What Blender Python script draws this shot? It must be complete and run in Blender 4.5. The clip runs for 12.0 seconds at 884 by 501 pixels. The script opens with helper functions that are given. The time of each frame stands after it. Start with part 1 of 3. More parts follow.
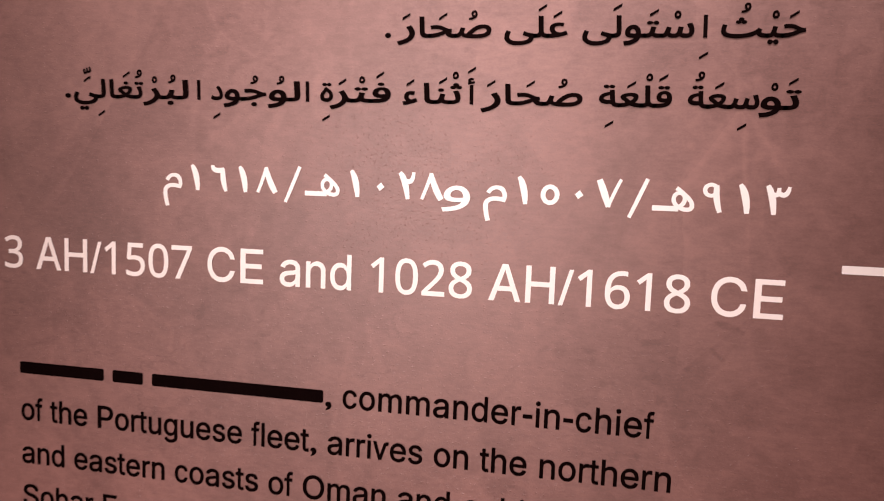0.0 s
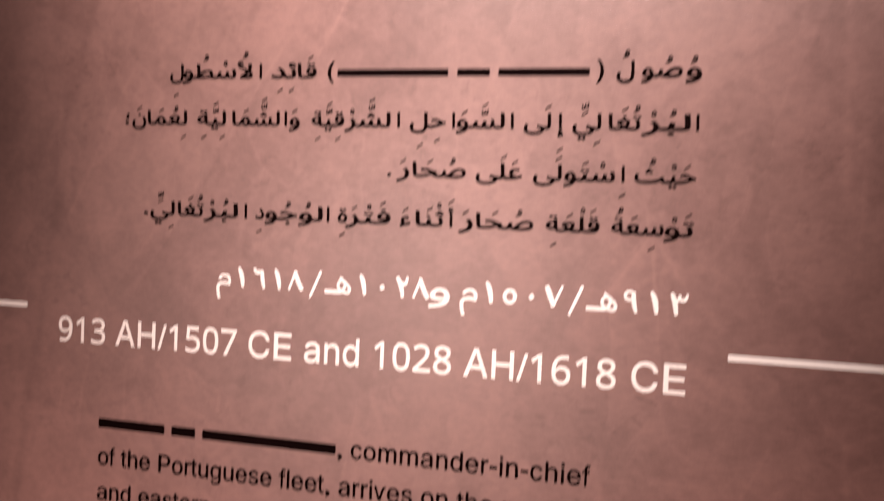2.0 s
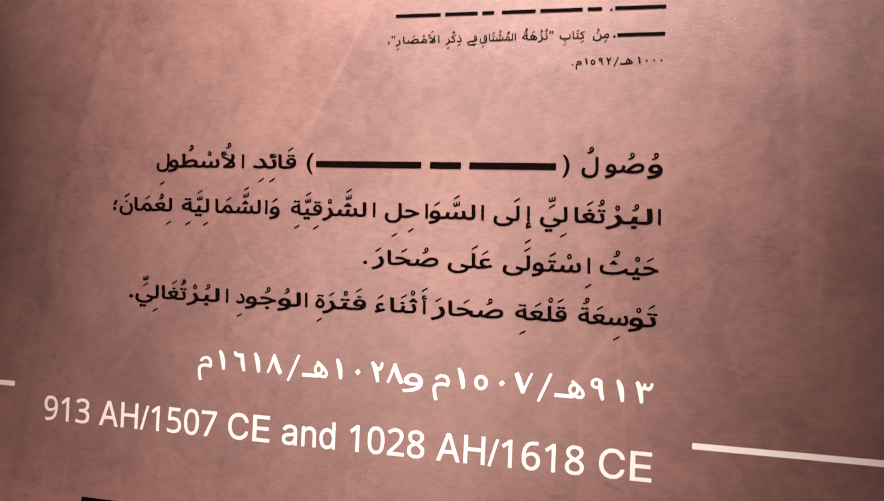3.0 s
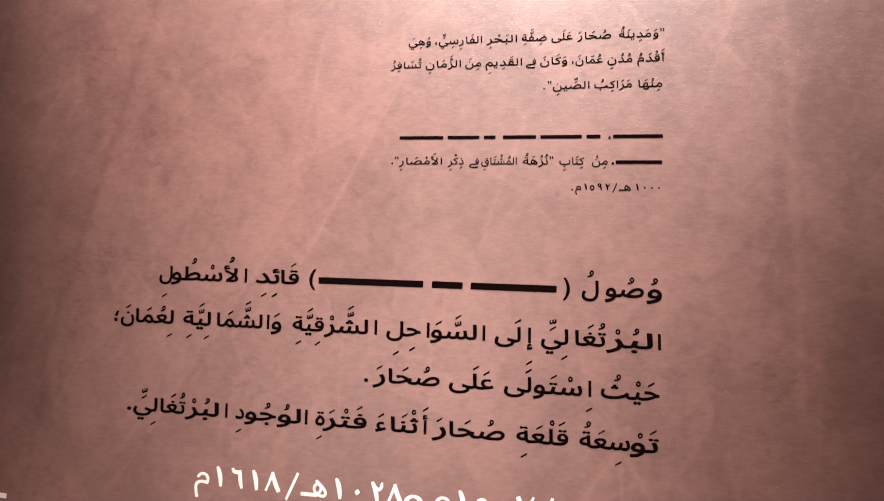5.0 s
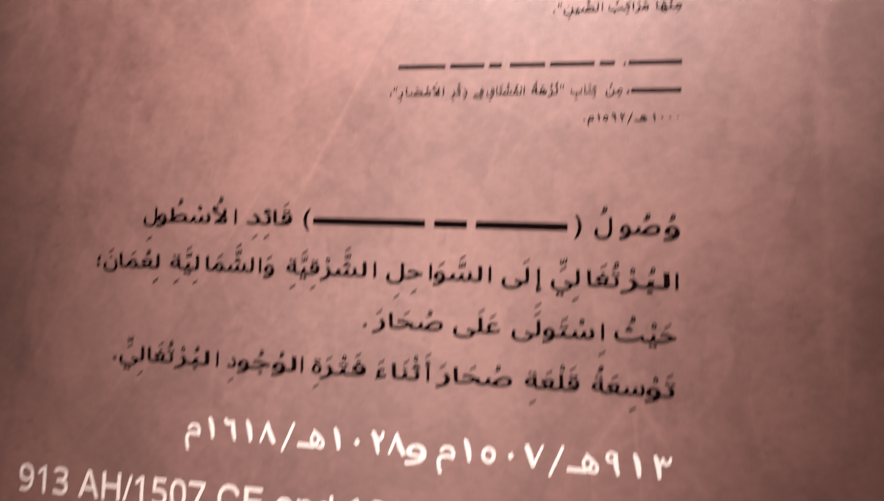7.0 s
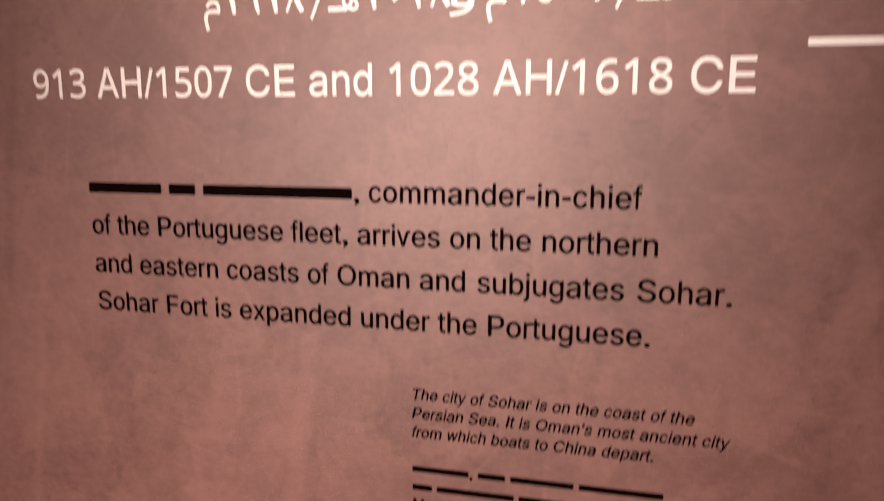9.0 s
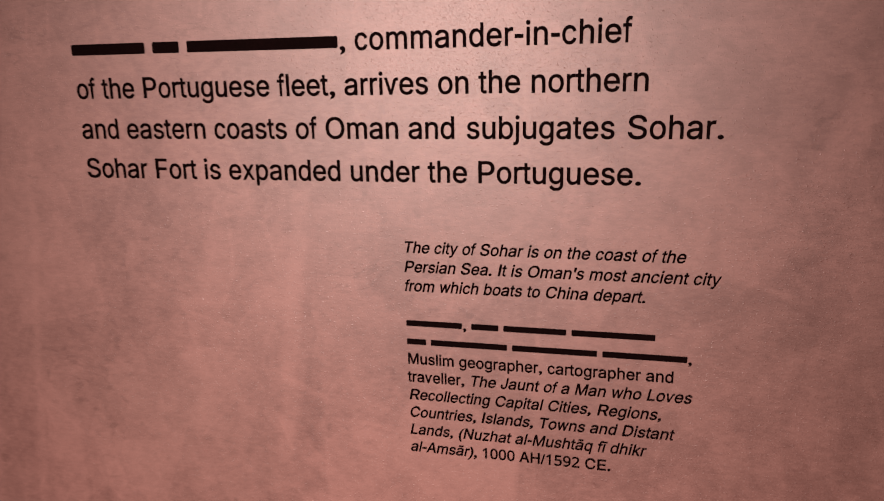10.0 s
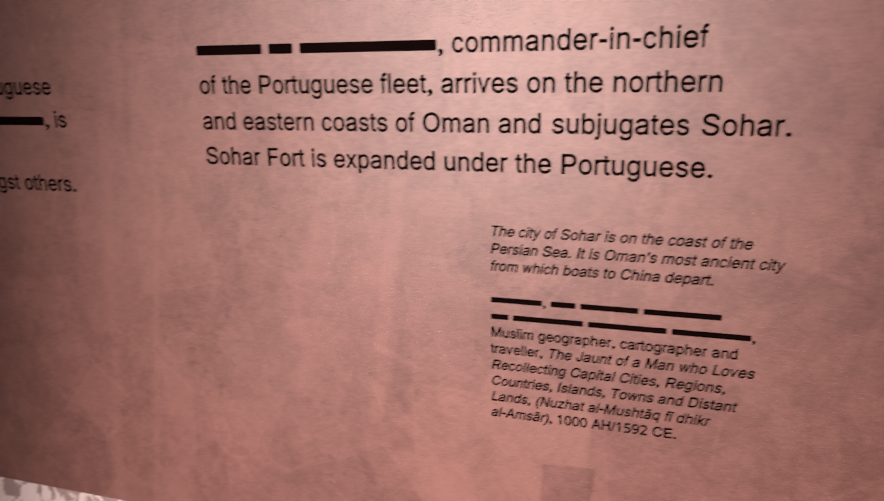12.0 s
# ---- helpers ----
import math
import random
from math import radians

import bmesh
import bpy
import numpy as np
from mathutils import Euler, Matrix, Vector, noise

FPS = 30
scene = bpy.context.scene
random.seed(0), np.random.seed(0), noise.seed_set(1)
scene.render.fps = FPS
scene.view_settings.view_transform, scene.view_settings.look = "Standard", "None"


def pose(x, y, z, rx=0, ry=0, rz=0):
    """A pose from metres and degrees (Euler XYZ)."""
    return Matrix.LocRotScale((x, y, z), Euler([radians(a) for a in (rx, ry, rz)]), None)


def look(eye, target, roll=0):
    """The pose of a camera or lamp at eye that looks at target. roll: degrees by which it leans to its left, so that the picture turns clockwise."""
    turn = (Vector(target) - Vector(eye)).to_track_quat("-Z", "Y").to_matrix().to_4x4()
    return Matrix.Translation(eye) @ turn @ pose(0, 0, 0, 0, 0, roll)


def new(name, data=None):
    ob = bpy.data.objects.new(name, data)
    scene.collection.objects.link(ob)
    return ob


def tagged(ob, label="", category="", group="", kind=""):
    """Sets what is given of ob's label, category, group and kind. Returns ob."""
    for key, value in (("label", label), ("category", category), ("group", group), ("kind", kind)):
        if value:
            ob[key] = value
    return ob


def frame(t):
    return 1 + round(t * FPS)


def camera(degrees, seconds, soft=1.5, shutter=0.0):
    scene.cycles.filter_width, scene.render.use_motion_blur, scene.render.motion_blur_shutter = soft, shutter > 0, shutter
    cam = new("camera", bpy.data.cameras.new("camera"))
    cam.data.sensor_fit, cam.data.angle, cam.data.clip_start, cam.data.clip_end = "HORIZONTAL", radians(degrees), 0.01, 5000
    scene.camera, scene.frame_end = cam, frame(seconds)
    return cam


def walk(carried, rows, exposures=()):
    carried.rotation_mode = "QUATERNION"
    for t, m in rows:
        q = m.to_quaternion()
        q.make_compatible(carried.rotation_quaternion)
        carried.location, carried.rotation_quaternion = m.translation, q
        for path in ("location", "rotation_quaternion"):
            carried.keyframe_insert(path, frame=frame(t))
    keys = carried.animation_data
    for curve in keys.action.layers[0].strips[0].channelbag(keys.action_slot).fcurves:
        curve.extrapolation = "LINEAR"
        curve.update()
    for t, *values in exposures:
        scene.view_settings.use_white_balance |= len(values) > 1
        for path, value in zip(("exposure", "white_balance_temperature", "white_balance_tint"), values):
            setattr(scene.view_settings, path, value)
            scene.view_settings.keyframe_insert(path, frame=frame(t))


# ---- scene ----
from mathutils import geometry

Z0 = 1.45  # height of the English date line above the floor

# ---- camera ----
cam = camera(61.46, 12.0, soft=1.1, shutter=0.5)
walk(cam, [
    (0, look((0.3509, -0.3607, 1.5114), (0.1572, 0.6153, 1.4116), 2.09)),
    (0.5, look((0.3630, -0.3910, 1.5113), (0.1495, 0.5811, 1.4142), 2.28)),
    (1, look((0.3819, -0.4321, 1.5102), (0.1529, 0.5380, 1.4304), 2.21)),
    (1.5, look((0.3891, -0.4590, 1.5148), (0.1555, 0.5100, 1.4345), 2.31)),
    (2, look((0.3930, -0.4664, 1.5462), (0.1694, 0.5077, 1.5147), 2.45)),
    (2.2, look((0.3970, -0.4733, 1.5648), (0.1743, 0.5016, 1.5628), 2.28)),
    (2.5, look((0.4026, -0.4774, 1.5855), (0.1836, 0.4983, 1.5862), 2.28)),
    (3, look((0.4140, -0.4773, 1.5813), (0.1846, 0.4959, 1.5968), 2.37)),
    (3.5, look((0.4177, -0.4896, 1.6083), (0.1812, 0.4802, 1.6667), 2.55)),
    (3.7, look((0.4176, -0.4976, 1.6140), (0.1757, 0.4696, 1.6906), 2.78)),
    (5.3, look((0.3995, -0.4751, 1.6291), (0.1958, 0.4996, 1.7206), 2.59)),
    (5.5, look((0.3930, -0.4425, 1.6394), (0.2070, 0.5363, 1.7244), 2.25)),
    (6, look((0.3856, -0.4329, 1.6428), (0.1924, 0.5422, 1.7516), 2.79)),
    (6.2, look((0.3892, -0.4376, 1.6404), (0.1991, 0.5364, 1.7631), 2.89)),
    (6.5, look((0.3964, -0.4436, 1.6445), (0.1972, 0.5305, 1.7520), 2.57)),
    (7, look((0.3945, -0.4564, 1.6078), (0.1852, 0.5204, 1.6518), 2.40)),
    (7.2, look((0.3937, -0.4603, 1.5890), (0.1686, 0.5140, 1.5944), 2.08)),
    (7.4, look((0.3927, -0.4555, 1.5701), (0.1669, 0.5185, 1.5537), 1.93)),
    (7.5, look((0.3946, -0.4515, 1.5562), (0.1635, 0.5213, 1.5411), 1.69)),
    (7.7, look((0.3954, -0.4521, 1.5469), (0.1514, 0.5173, 1.5194), 1.27)),
    (9.3, look((0.3756, -0.4129, 1.4047), (0.1429, 0.5398, 1.2091), -0.33)),
    (9.5, look((0.3799, -0.4145, 1.3874), (0.1541, 0.5370, 1.1785), -0.62)),
    (10, look((0.3855, -0.4241, 1.3748), (0.1491, 0.5197, 1.1439), -1.18)),
    (10.5, look((0.3954, -0.4651, 1.3911), (0.1404, 0.4785, 1.1800), -1.50)),
    (11, look((0.3986, -0.4750, 1.3866), (0.1472, 0.4660, 1.1599), -0.91)),
    (11.1, look((0.3932, -0.4733, 1.3843), (0.1539, 0.4698, 1.1538), -0.94)),
    (11.5, look((0.3929, -0.4676, 1.3848), (0.1451, 0.4718, 1.1478), -1.00)),
    (12, look((0.3728, -0.4776, 1.3832), (0.0780, 0.4460, 1.1380), -0.96)),
], exposures=[
    (0.0, -0.43, 6600, 19), (1.5, -0.32, 6900, 19), (2.5, -0.13, 6600, 11), (3.5, -0.14, 6500, 9), (5.5, -0.40, 6600, 10),
    (6.0, -0.45, 6450, 7), (6.5, -0.46, 6450, 7), (7.0, -0.34, 6500, 11), (7.7, -0.44, 6650, 16), (9.3, -0.20, 6900, 12),
    (10.0, 0.01, 6500, 10), (10.5, 0.13, 6250, 8), (11.2, 0.07, 6300, 9), (12.0, 0.18, 6250, 8),
])

# ---- light: added unseen spots, soft behind the visitor, at the ceiling near the wall ----
world = bpy.data.worlds.new("world")
world.use_nodes = True
scene.world = world
world.node_tree.nodes["Background"].inputs["Color"].default_value = (0.5, 0.42, 0.4, 1)
world.node_tree.nodes["Background"].inputs["Strength"].default_value = 0.02


def spot(name, eye, target, power, colour, cone, blend, size, narrow=1.0):
    lamp = bpy.data.lights.new(name, "SPOT")
    lamp.energy, lamp.color, lamp.spot_size, lamp.spot_blend = power, colour, radians(cone), blend
    lamp.shadow_soft_size = size
    new(name, lamp).matrix_world = look(eye, target) @ Matrix.Diagonal((narrow, 1, 1, 1))


# Unseen lamp at eye height, added so its sheen brightens mid-view and follows the camera.
spot("added_sheen_spot", (-0.607, -4.15, 1.68), (0.239, 0.0, Z0 - 0.675), 1500, (1.0, 0.762, 0.69), 32.1, 1.0, 0.16, 0.45)
# Second unseen lamp, added under the ceiling to brighten the upper panel.
spot("added_top_spot", (0.25, -1.175, 3.12), (0.287, 0.0, Z0 + 0.64), 830, (1.0, 0.925, 0.89), 32, 1.0, 0.05, 0.99)


# ---- materials ----
def material(name):
    mat = bpy.data.materials.new(name)
    mat.use_nodes = True
    tree = mat.node_tree
    return mat, tree, tree.nodes["Principled BSDF"]


class Graph:
    """Short hand for a node tree: each method adds a node and returns its output."""

    def __init__(self, tree):
        self.tree = tree

    def put(self, kind):
        return self.tree.nodes.new(kind)

    def feed(self, socket, value):
        if isinstance(value, bpy.types.NodeSocket):
            self.tree.links.new(value, socket)
        else:
            socket.default_value = value

    def math(self, op, a, b=0.0, clamp=False):
        node = self.put("ShaderNodeMath")
        node.operation, node.use_clamp = op, clamp
        self.feed(node.inputs[0], a), self.feed(node.inputs[1], b)
        return node.outputs[0]

    def ramp(self, value, a, b, lo=0.0, hi=1.0):
        node = self.put("ShaderNodeMapRange")
        node.interpolation_type = "SMOOTHSTEP"
        for n, v in enumerate((value, a, b, lo, hi)):
            self.feed(node.inputs[n], v)
        return node.outputs[0]

    def noise(self, vector, scale, detail=3.0, rough=0.55, stretch=(1, 1, 1), shift=(0, 0, 0), warp=0.0):
        mapping = self.put("ShaderNodeMapping")
        self.feed(mapping.inputs["Vector"], vector)
        mapping.inputs["Scale"].default_value, mapping.inputs["Location"].default_value = stretch, shift
        node = self.put("ShaderNodeTexNoise")
        self.feed(node.inputs["Vector"], mapping.outputs[0])
        node.inputs["Scale"].default_value, node.inputs["Detail"].default_value = scale, detail
        node.inputs["Roughness"].default_value, node.inputs["Distortion"].default_value = rough, warp
        return node.outputs["Fac"]

    def mix(self, fac, a, b, blend="MIX"):
        node = self.put("ShaderNodeMix")
        node.data_type, node.blend_type = "RGBA", blend
        self.feed(node.inputs[0], fac)
        self.feed(node.inputs[6], a), self.feed(node.inputs[7], b)
        return node.outputs[2]

    def box(self, x, z, cx, cz, w, h, soft, lean):
        """A soft-edged rectangle of a print: 1 inside, 0 outside."""
        x = self.math("SUBTRACT", x, self.math("MULTIPLY", self.math("SUBTRACT", z, cz), lean))
        dx = self.math("SUBTRACT", self.math("ABSOLUTE", self.math("SUBTRACT", x, cx)), w / 2)
        dz = self.math("SUBTRACT", self.math("ABSOLUTE", self.math("SUBTRACT", z, cz)), h / 2)
        return self.ramp(self.math("MAXIMUM", dx, dz), -soft, soft, 1.0, 0.0)

    def cells(self, x, z, scale, squash):
        """Ragged pieces of paper laid side by side: a chance value for each, and the distance to its edge in metres."""
        place = self.put("ShaderNodeCombineXYZ")
        self.feed(place.inputs["X"], x), self.feed(place.inputs["Z"], self.math("MULTIPLY", z, squash))
        tone, edge = self.put("ShaderNodeTexVoronoi"), self.put("ShaderNodeTexVoronoi")
        edge.feature = "DISTANCE_TO_EDGE"
        for node in (tone, edge):
            self.feed(node.inputs["Vector"], place.outputs[0])
            node.inputs["Scale"].default_value = scale
        part = self.put("ShaderNodeSeparateColor")
        self.feed(part.inputs[0], tone.outputs["Color"])
        return part.outputs[0], self.math("DIVIDE", edge.outputs["Distance"], scale)

    def bump(self, height, strength, distance, normal=None):
        node = self.put("ShaderNodeBump")
        if normal is not None:
            self.feed(node.inputs["Normal"], normal)
        self.feed(node.inputs["Height"], height)
        node.inputs["Strength"].default_value, node.inputs["Distance"].default_value = strength, distance
        return node.outputs[0]


def panel_material():
    """Satin graphic panel printed with a faded, stained parchment ground."""
    mat, tree, bsdf = material("printed_parchment")
    g = Graph(tree)
    where = g.put("ShaderNodeTexCoord").outputs["Object"]
    split = g.put("ShaderNodeSeparateXYZ")
    g.feed(split.inputs[0], where)
    warp = g.math("MULTIPLY", g.math("SUBTRACT", g.noise(where, 14, 5, 0.6), 0.5), 0.018)
    x, z = g.math("ADD", split.outputs["X"], warp), g.math("ADD", split.outputs["Z"], warp)
    clouds = g.noise(where, 5.0, 5, 0.5, warp=0.6)
    blots = g.noise(where, 40, 4, 0.5, (0.95, 1, 1.05), (3, 1, 2), 0.6)
    crumbs = g.noise(where, 120, 3, 0.55, (0.85, 1, 1.15), (6, 3, 1), 0.6)
    # watercolour-like patches with a clear edge
    patch = g.noise(where, 11, 4, 0.5, (1.1, 1, 0.9), (4, 4, 8), 0.7)
    patches = g.noise(where, 26, 4, 0.5, (1, 1, 0.85), (8, 1, 3), 0.5)
    fibre = g.noise(where, 330, 3, 0.6, (0.45, 1, 1.5), (1, 5, 2))
    grain = g.noise(where, 1000, 2, 0.6, (0.8, 1, 1.2))
    streak = g.noise(where, 22, 3, 0.5, (1, 1, 0.06), (7, 0, 1))
    # light and dark areas of the printed ground, as sums of the scales
    tone = g.math("MULTIPLY", g.ramp(clouds, 0.3, 0.7, -1, 1), 0.034)
    for layer, lo, hi, amount in ((blots, 0.3, 0.7, 0.045), (crumbs, 0.3, 0.7, 0.06), (fibre, 0.3, 0.7, 0.065), (patch, 0.475, 0.515, 0.04), (patches, 0.48, 0.52, 0.034),
                                  (grain, 0.25, 0.75, 0.075), (streak, 0.35, 0.65, 0.024)):
        tone = g.math("ADD", tone, g.math("MULTIPLY", g.ramp(layer, lo, hi, -1, 1), amount))
    # crumbled dark flecks and short hair cracks gather in some areas
    spots = g.noise(where, 105, 3, 0.5, (0.8, 1, 1.15), (2, 7, 3), 0.5)
    fleck = g.math("MULTIPLY", g.ramp(spots, 0.57, 0.66), g.ramp(g.noise(where, 9, 3, 0.5, shift=(2, 8, 5)), 0.48, 0.66))
    tone = g.math("SUBTRACT", tone, g.math("MULTIPLY", fleck, 0.17))
    vein = g.math("ABSOLUTE", g.math("SUBTRACT", g.noise(where, 17, 5, 0.55, (0.55, 1, 1.3), (5, 2, 6), 0.4), 0.5))
    crack = g.math("MULTIPLY", g.ramp(vein, 0.0, 0.009, 1.0, 0.0), g.ramp(g.noise(where, 13, 2, 0.5, shift=(1, 4, 9)), 0.56, 0.66))
    tone = g.math("SUBTRACT", tone, g.math("MULTIPLY", crack, 0.16))
    # overlapping pieces of old paper, their edges worn pale in places
    worn = g.ramp(g.noise(where, 16, 2, 0.5, shift=(7, 3, 2)), 0.47, 0.6)
    for scale, squash, amount, pale in ((7.5, 0.7, 0.075, 0.10), (17.0, 0.8, 0.05, 0.07)):
        chance, edge = g.cells(x, z, scale, squash)
        tone = g.math("ADD", tone, g.math("MULTIPLY", g.math("SUBTRACT", chance, 0.5), amount * 2))
        seam = g.math("MULTIPLY", g.ramp(edge, 0.0004, 0.0022, 1.0, 0.0), worn)
        tone = g.math("ADD", tone, g.math("MULTIPLY", seam, pale))
    for cx, cz, w, h, soft, lean, amount in STAINS:
        tone = g.math("ADD", tone, g.math("MULTIPLY", g.box(x, z, cx, cz, w, h, soft, lean), amount * 1.4))
    level = g.ramp(tone, -0.5, 0.5, 0.0, 1.0)
    colour = g.mix(level, (0.098, 0.0362, 0.0290, 1), (0.234, 0.110, 0.0935, 1))
    hue = g.noise(where, 6, 3, 0.5, shift=(9, 2, 4))
    colour = g.mix(g.math("MULTIPLY", g.ramp(hue, 0.4, 0.7), 0.14), colour, (0.136, 0.078, 0.064, 1))
    g.feed(bsdf.inputs["Base Color"], colour)
    # sparse raised grains of the laminate that catch the lamp
    raised = g.ramp(g.noise(where, 760, 2, 0.5, (0.7, 1, 1.2), (3, 6, 9)), 0.60, 0.74)
    g.feed(bsdf.inputs["Roughness"], g.math("SUBTRACT", g.ramp(grain, 0.3, 0.7, 0.45, 0.53), g.math("MULTIPLY", raised, 0.13)))
    bsdf.inputs["Specular IOR Level"].default_value = 0.70
    peel = g.noise(where, 1100, 2, 0.5)
    fine = g.bump(g.math("ADD", g.math("MULTIPLY", fibre, 0.5), peel), 0.09, 0.0004)
    g.feed(bsdf.inputs["Normal"], g.bump(raised, 0.24, 0.0004, fine))
    return mat


# printed patches of the ground: centre x, centre z, width, height, softness, lean, lighter or darker
STAINS = [
    (0.262, -0.372, 0.130, 0.150, 0.002, -0.05, 0.10),
    (0.20, -0.372, 0.080, 0.034, 0.003, -0.3, 0.07),
    (0.309, -0.385, 0.036, 0.080, 0.0015, 0.1, -0.20),
    (0.188, -0.285, 0.014, 0.060, 0.003, 0.22, -0.07),
    (0.176, -0.24, 0.011, 0.19, 0.003, 0.13, 0.09),
    (0.152, -0.198, 0.075, 0.050, 0.006, 0.3, 0.09),
    (0.135, -0.250, 0.085, 0.060, 0.012, -0.2, 0.05),
    (0.030, 0.27, 0.004, 0.32, 0.005, 0.25, -0.07),
    (0.040, 0.27, 0.012, 0.32, 0.004, 0.25, 0.04),
    (-0.018, -0.01, 0.006, 0.25, 0.004, 0.12, -0.08),
    (-0.030, -0.30, 0.006, 0.38, 0.003, 0.13, 0.08),
    (-0.072, -0.30, 0.010, 0.40, 0.004, 0.10, 0.07),
    (-0.098, -0.30, 0.010, 0.40, 0.006, -0.02, -0.06),
    (0.515, 0.27, 0.005, 0.30, 0.003, -0.05, 0.09),
    (0.540, 0.27, 0.030, 0.30, 0.004, -0.05, -0.05),
    (0.575, -0.315, 0.075, 0.14, 0.003, 0.45, -0.14),
    (0.478, -0.115, 0.014, 0.075, 0.004, 0.3, -0.08),
    (0.50, -0.105, 0.016, 0.085, 0.003, 0.3, 0.08),
    (0.152, 0.355, 0.014, 0.006, 0.004, -0.4, -0.14),
    (0.078, 0.345, 0.006, 0.006, 0.003, -0.4, -0.12),
    (0.084, 0.268, 0.008, 0.010, 0.004, 0.4, -0.12),
    (0.41, -0.205, 0.045, 0.020, 0.008, 0.3, -0.06),
    (0.492, -0.212, 0.030, 0.026, 0.006, 0.3, -0.07),
]


def plain_material(name, colour, rough, spread=0.1, scale=30.0, relief=0.1, gloss=0.3):
    mat, tree, bsdf = material(name)
    g = Graph(tree)
    where = g.put("ShaderNodeTexCoord").outputs["Object"]
    fine, wide = g.noise(where, scale, 4, 0.6), g.noise(where, scale / 12, 3)
    tone = g.math("ADD", g.math("MULTIPLY", fine, spread), g.math("MULTIPLY", wide, spread))
    low = (*[c * (1 - spread) for c in colour], 1)
    high = (*[min(1, c * (1 + spread)) for c in colour], 1)
    g.feed(bsdf.inputs["Base Color"], g.mix(g.ramp(tone, spread * 0.6, spread * 1.4), low, high))
    bsdf.inputs["Roughness"].default_value = rough
    bsdf.inputs["Specular IOR Level"].default_value = gloss
    g.feed(bsdf.inputs["Normal"], g.bump(fine, relief, 0.001))
    return mat


def strip_material():
    """Pale print with blurred grey-brown blotches."""
    mat, tree, bsdf = material("pale_blotched_print")
    g = Graph(tree)
    where = g.put("ShaderNodeTexCoord").outputs["Object"]
    blot = g.ramp(g.noise(where, 70, 3, 0.55, (1, 1, 0.8), (2, 0, 1), 0.3), 0.47, 0.56)
    fine = g.noise(where, 240, 3)
    colour = g.mix(g.math("MULTIPLY", blot, 0.75), (0.74, 0.66, 0.64, 1), (0.18, 0.095, 0.098, 1))
    colour = g.mix(g.ramp(fine, 0.3, 0.7, 0.0, 0.15), colour, (0.5, 0.4, 0.38, 1))
    g.feed(bsdf.inputs["Base Color"], colour)
    bsdf.inputs["Roughness"].default_value = 0.5
    return mat


PARCHMENT, STRIP = panel_material(), strip_material()
BLACK = plain_material("black_ink", (0.0035, 0.0012, 0.0012), 0.7, 0.3, 400, 0.05, 0.01)
WHITE = plain_material("white_ink", (0.84, 0.79, 0.76), 0.5, 0.03, 300, 0.03)
WALL = plain_material("brown_wall_paint", (0.20, 0.13, 0.11), 0.8, 0.12, 60, 0.2)
DARK = plain_material("dark_ceiling_paint", (0.06, 0.05, 0.048), 0.85, 0.1, 60, 0.2)
CARPET = plain_material("dark_carpet", (0.09, 0.06, 0.055), 0.95, 0.25, 300, 0.6)
EDGE = plain_material("panel_edge", (0.30, 0.20, 0.17), 0.6, 0.1, 200, 0.1)


# ---- building blocks ----
def mesh_object(name, verts, faces, mats, parent=None):
    data = bpy.data.meshes.new(name)
    data.from_pydata(verts, [], faces)
    for mat in mats:
        data.materials.append(mat)
    ob = new(name, data)
    ob.parent = parent
    return ob


def slab(name, lo, hi, mats, bevel=0.0, front=None, parent=None):
    """A board or wall between two corners, its origin at their middle, with bevelled edges."""
    bm = bmesh.new()
    bmesh.ops.create_cube(bm, size=1)
    size = [b - a for a, b in zip(lo, hi)]
    bmesh.ops.scale(bm, vec=size, verts=bm.verts)
    if bevel:
        bmesh.ops.bevel(bm, geom=bm.edges[:], offset=bevel, segments=2, affect="EDGES", profile=0.5)
    if front is not None:
        for f in bm.faces:
            f.material_index = 0 if f.normal.y < -0.9 else front
    data = bpy.data.meshes.new(name)
    bm.to_mesh(data), bm.free()
    for mat in mats:
        data.materials.append(mat)
    ob = new(name, data)
    ob.location = [(a + b) / 2 for a, b in zip(lo, hi)]
    ob.parent = parent
    return ob


# ---- the room ----
tagged(slab("floor", (-3.5, -4.5, -0.1), (4.0, 0.3, 0.0), [CARPET]), "dark brown carpeted gallery floor", "floor", kind="structure")
tagged(slab("ceiling", (-3.5, -4.5, 3.2), (4.0, 0.3, 3.3), [DARK]), "dark painted gallery ceiling", "ceiling", kind="structure")
tagged(slab("wall_north", (-3.5, 0.014, 0.0), (4.0, 0.3, 3.2), [WALL]), "brown painted wall behind the text panel", "wall", kind="structure")
tagged(slab("wall_south", (-3.5, -4.5, 0.0), (4.0, -4.3, 3.2), [WALL]), "brown painted gallery wall", "wall", kind="structure")
tagged(slab("wall_west", (-3.5, -4.3, 0.0), (-3.3, 0.014, 3.2), [WALL]), "brown painted gallery wall", "wall", kind="structure")
tagged(slab("wall_east", (3.8, -4.3, 0.0), (4.0, 0.014, 3.2), [WALL]), "brown painted gallery wall", "wall", kind="structure")

BOTTOM = Z0 - 0.444
panel = new("text_panel")
panel.location = (0, 0, BOTTOM)
tagged(panel, "pinkish brown parchment-print timeline panel mounted on the wall", "panel")
sheet = slab("panel_sheet", (-1.1, 0.0, BOTTOM), (1.3, 0.014, Z0 + 0.75), [PARCHMENT, EDGE], 0.0008, 1)
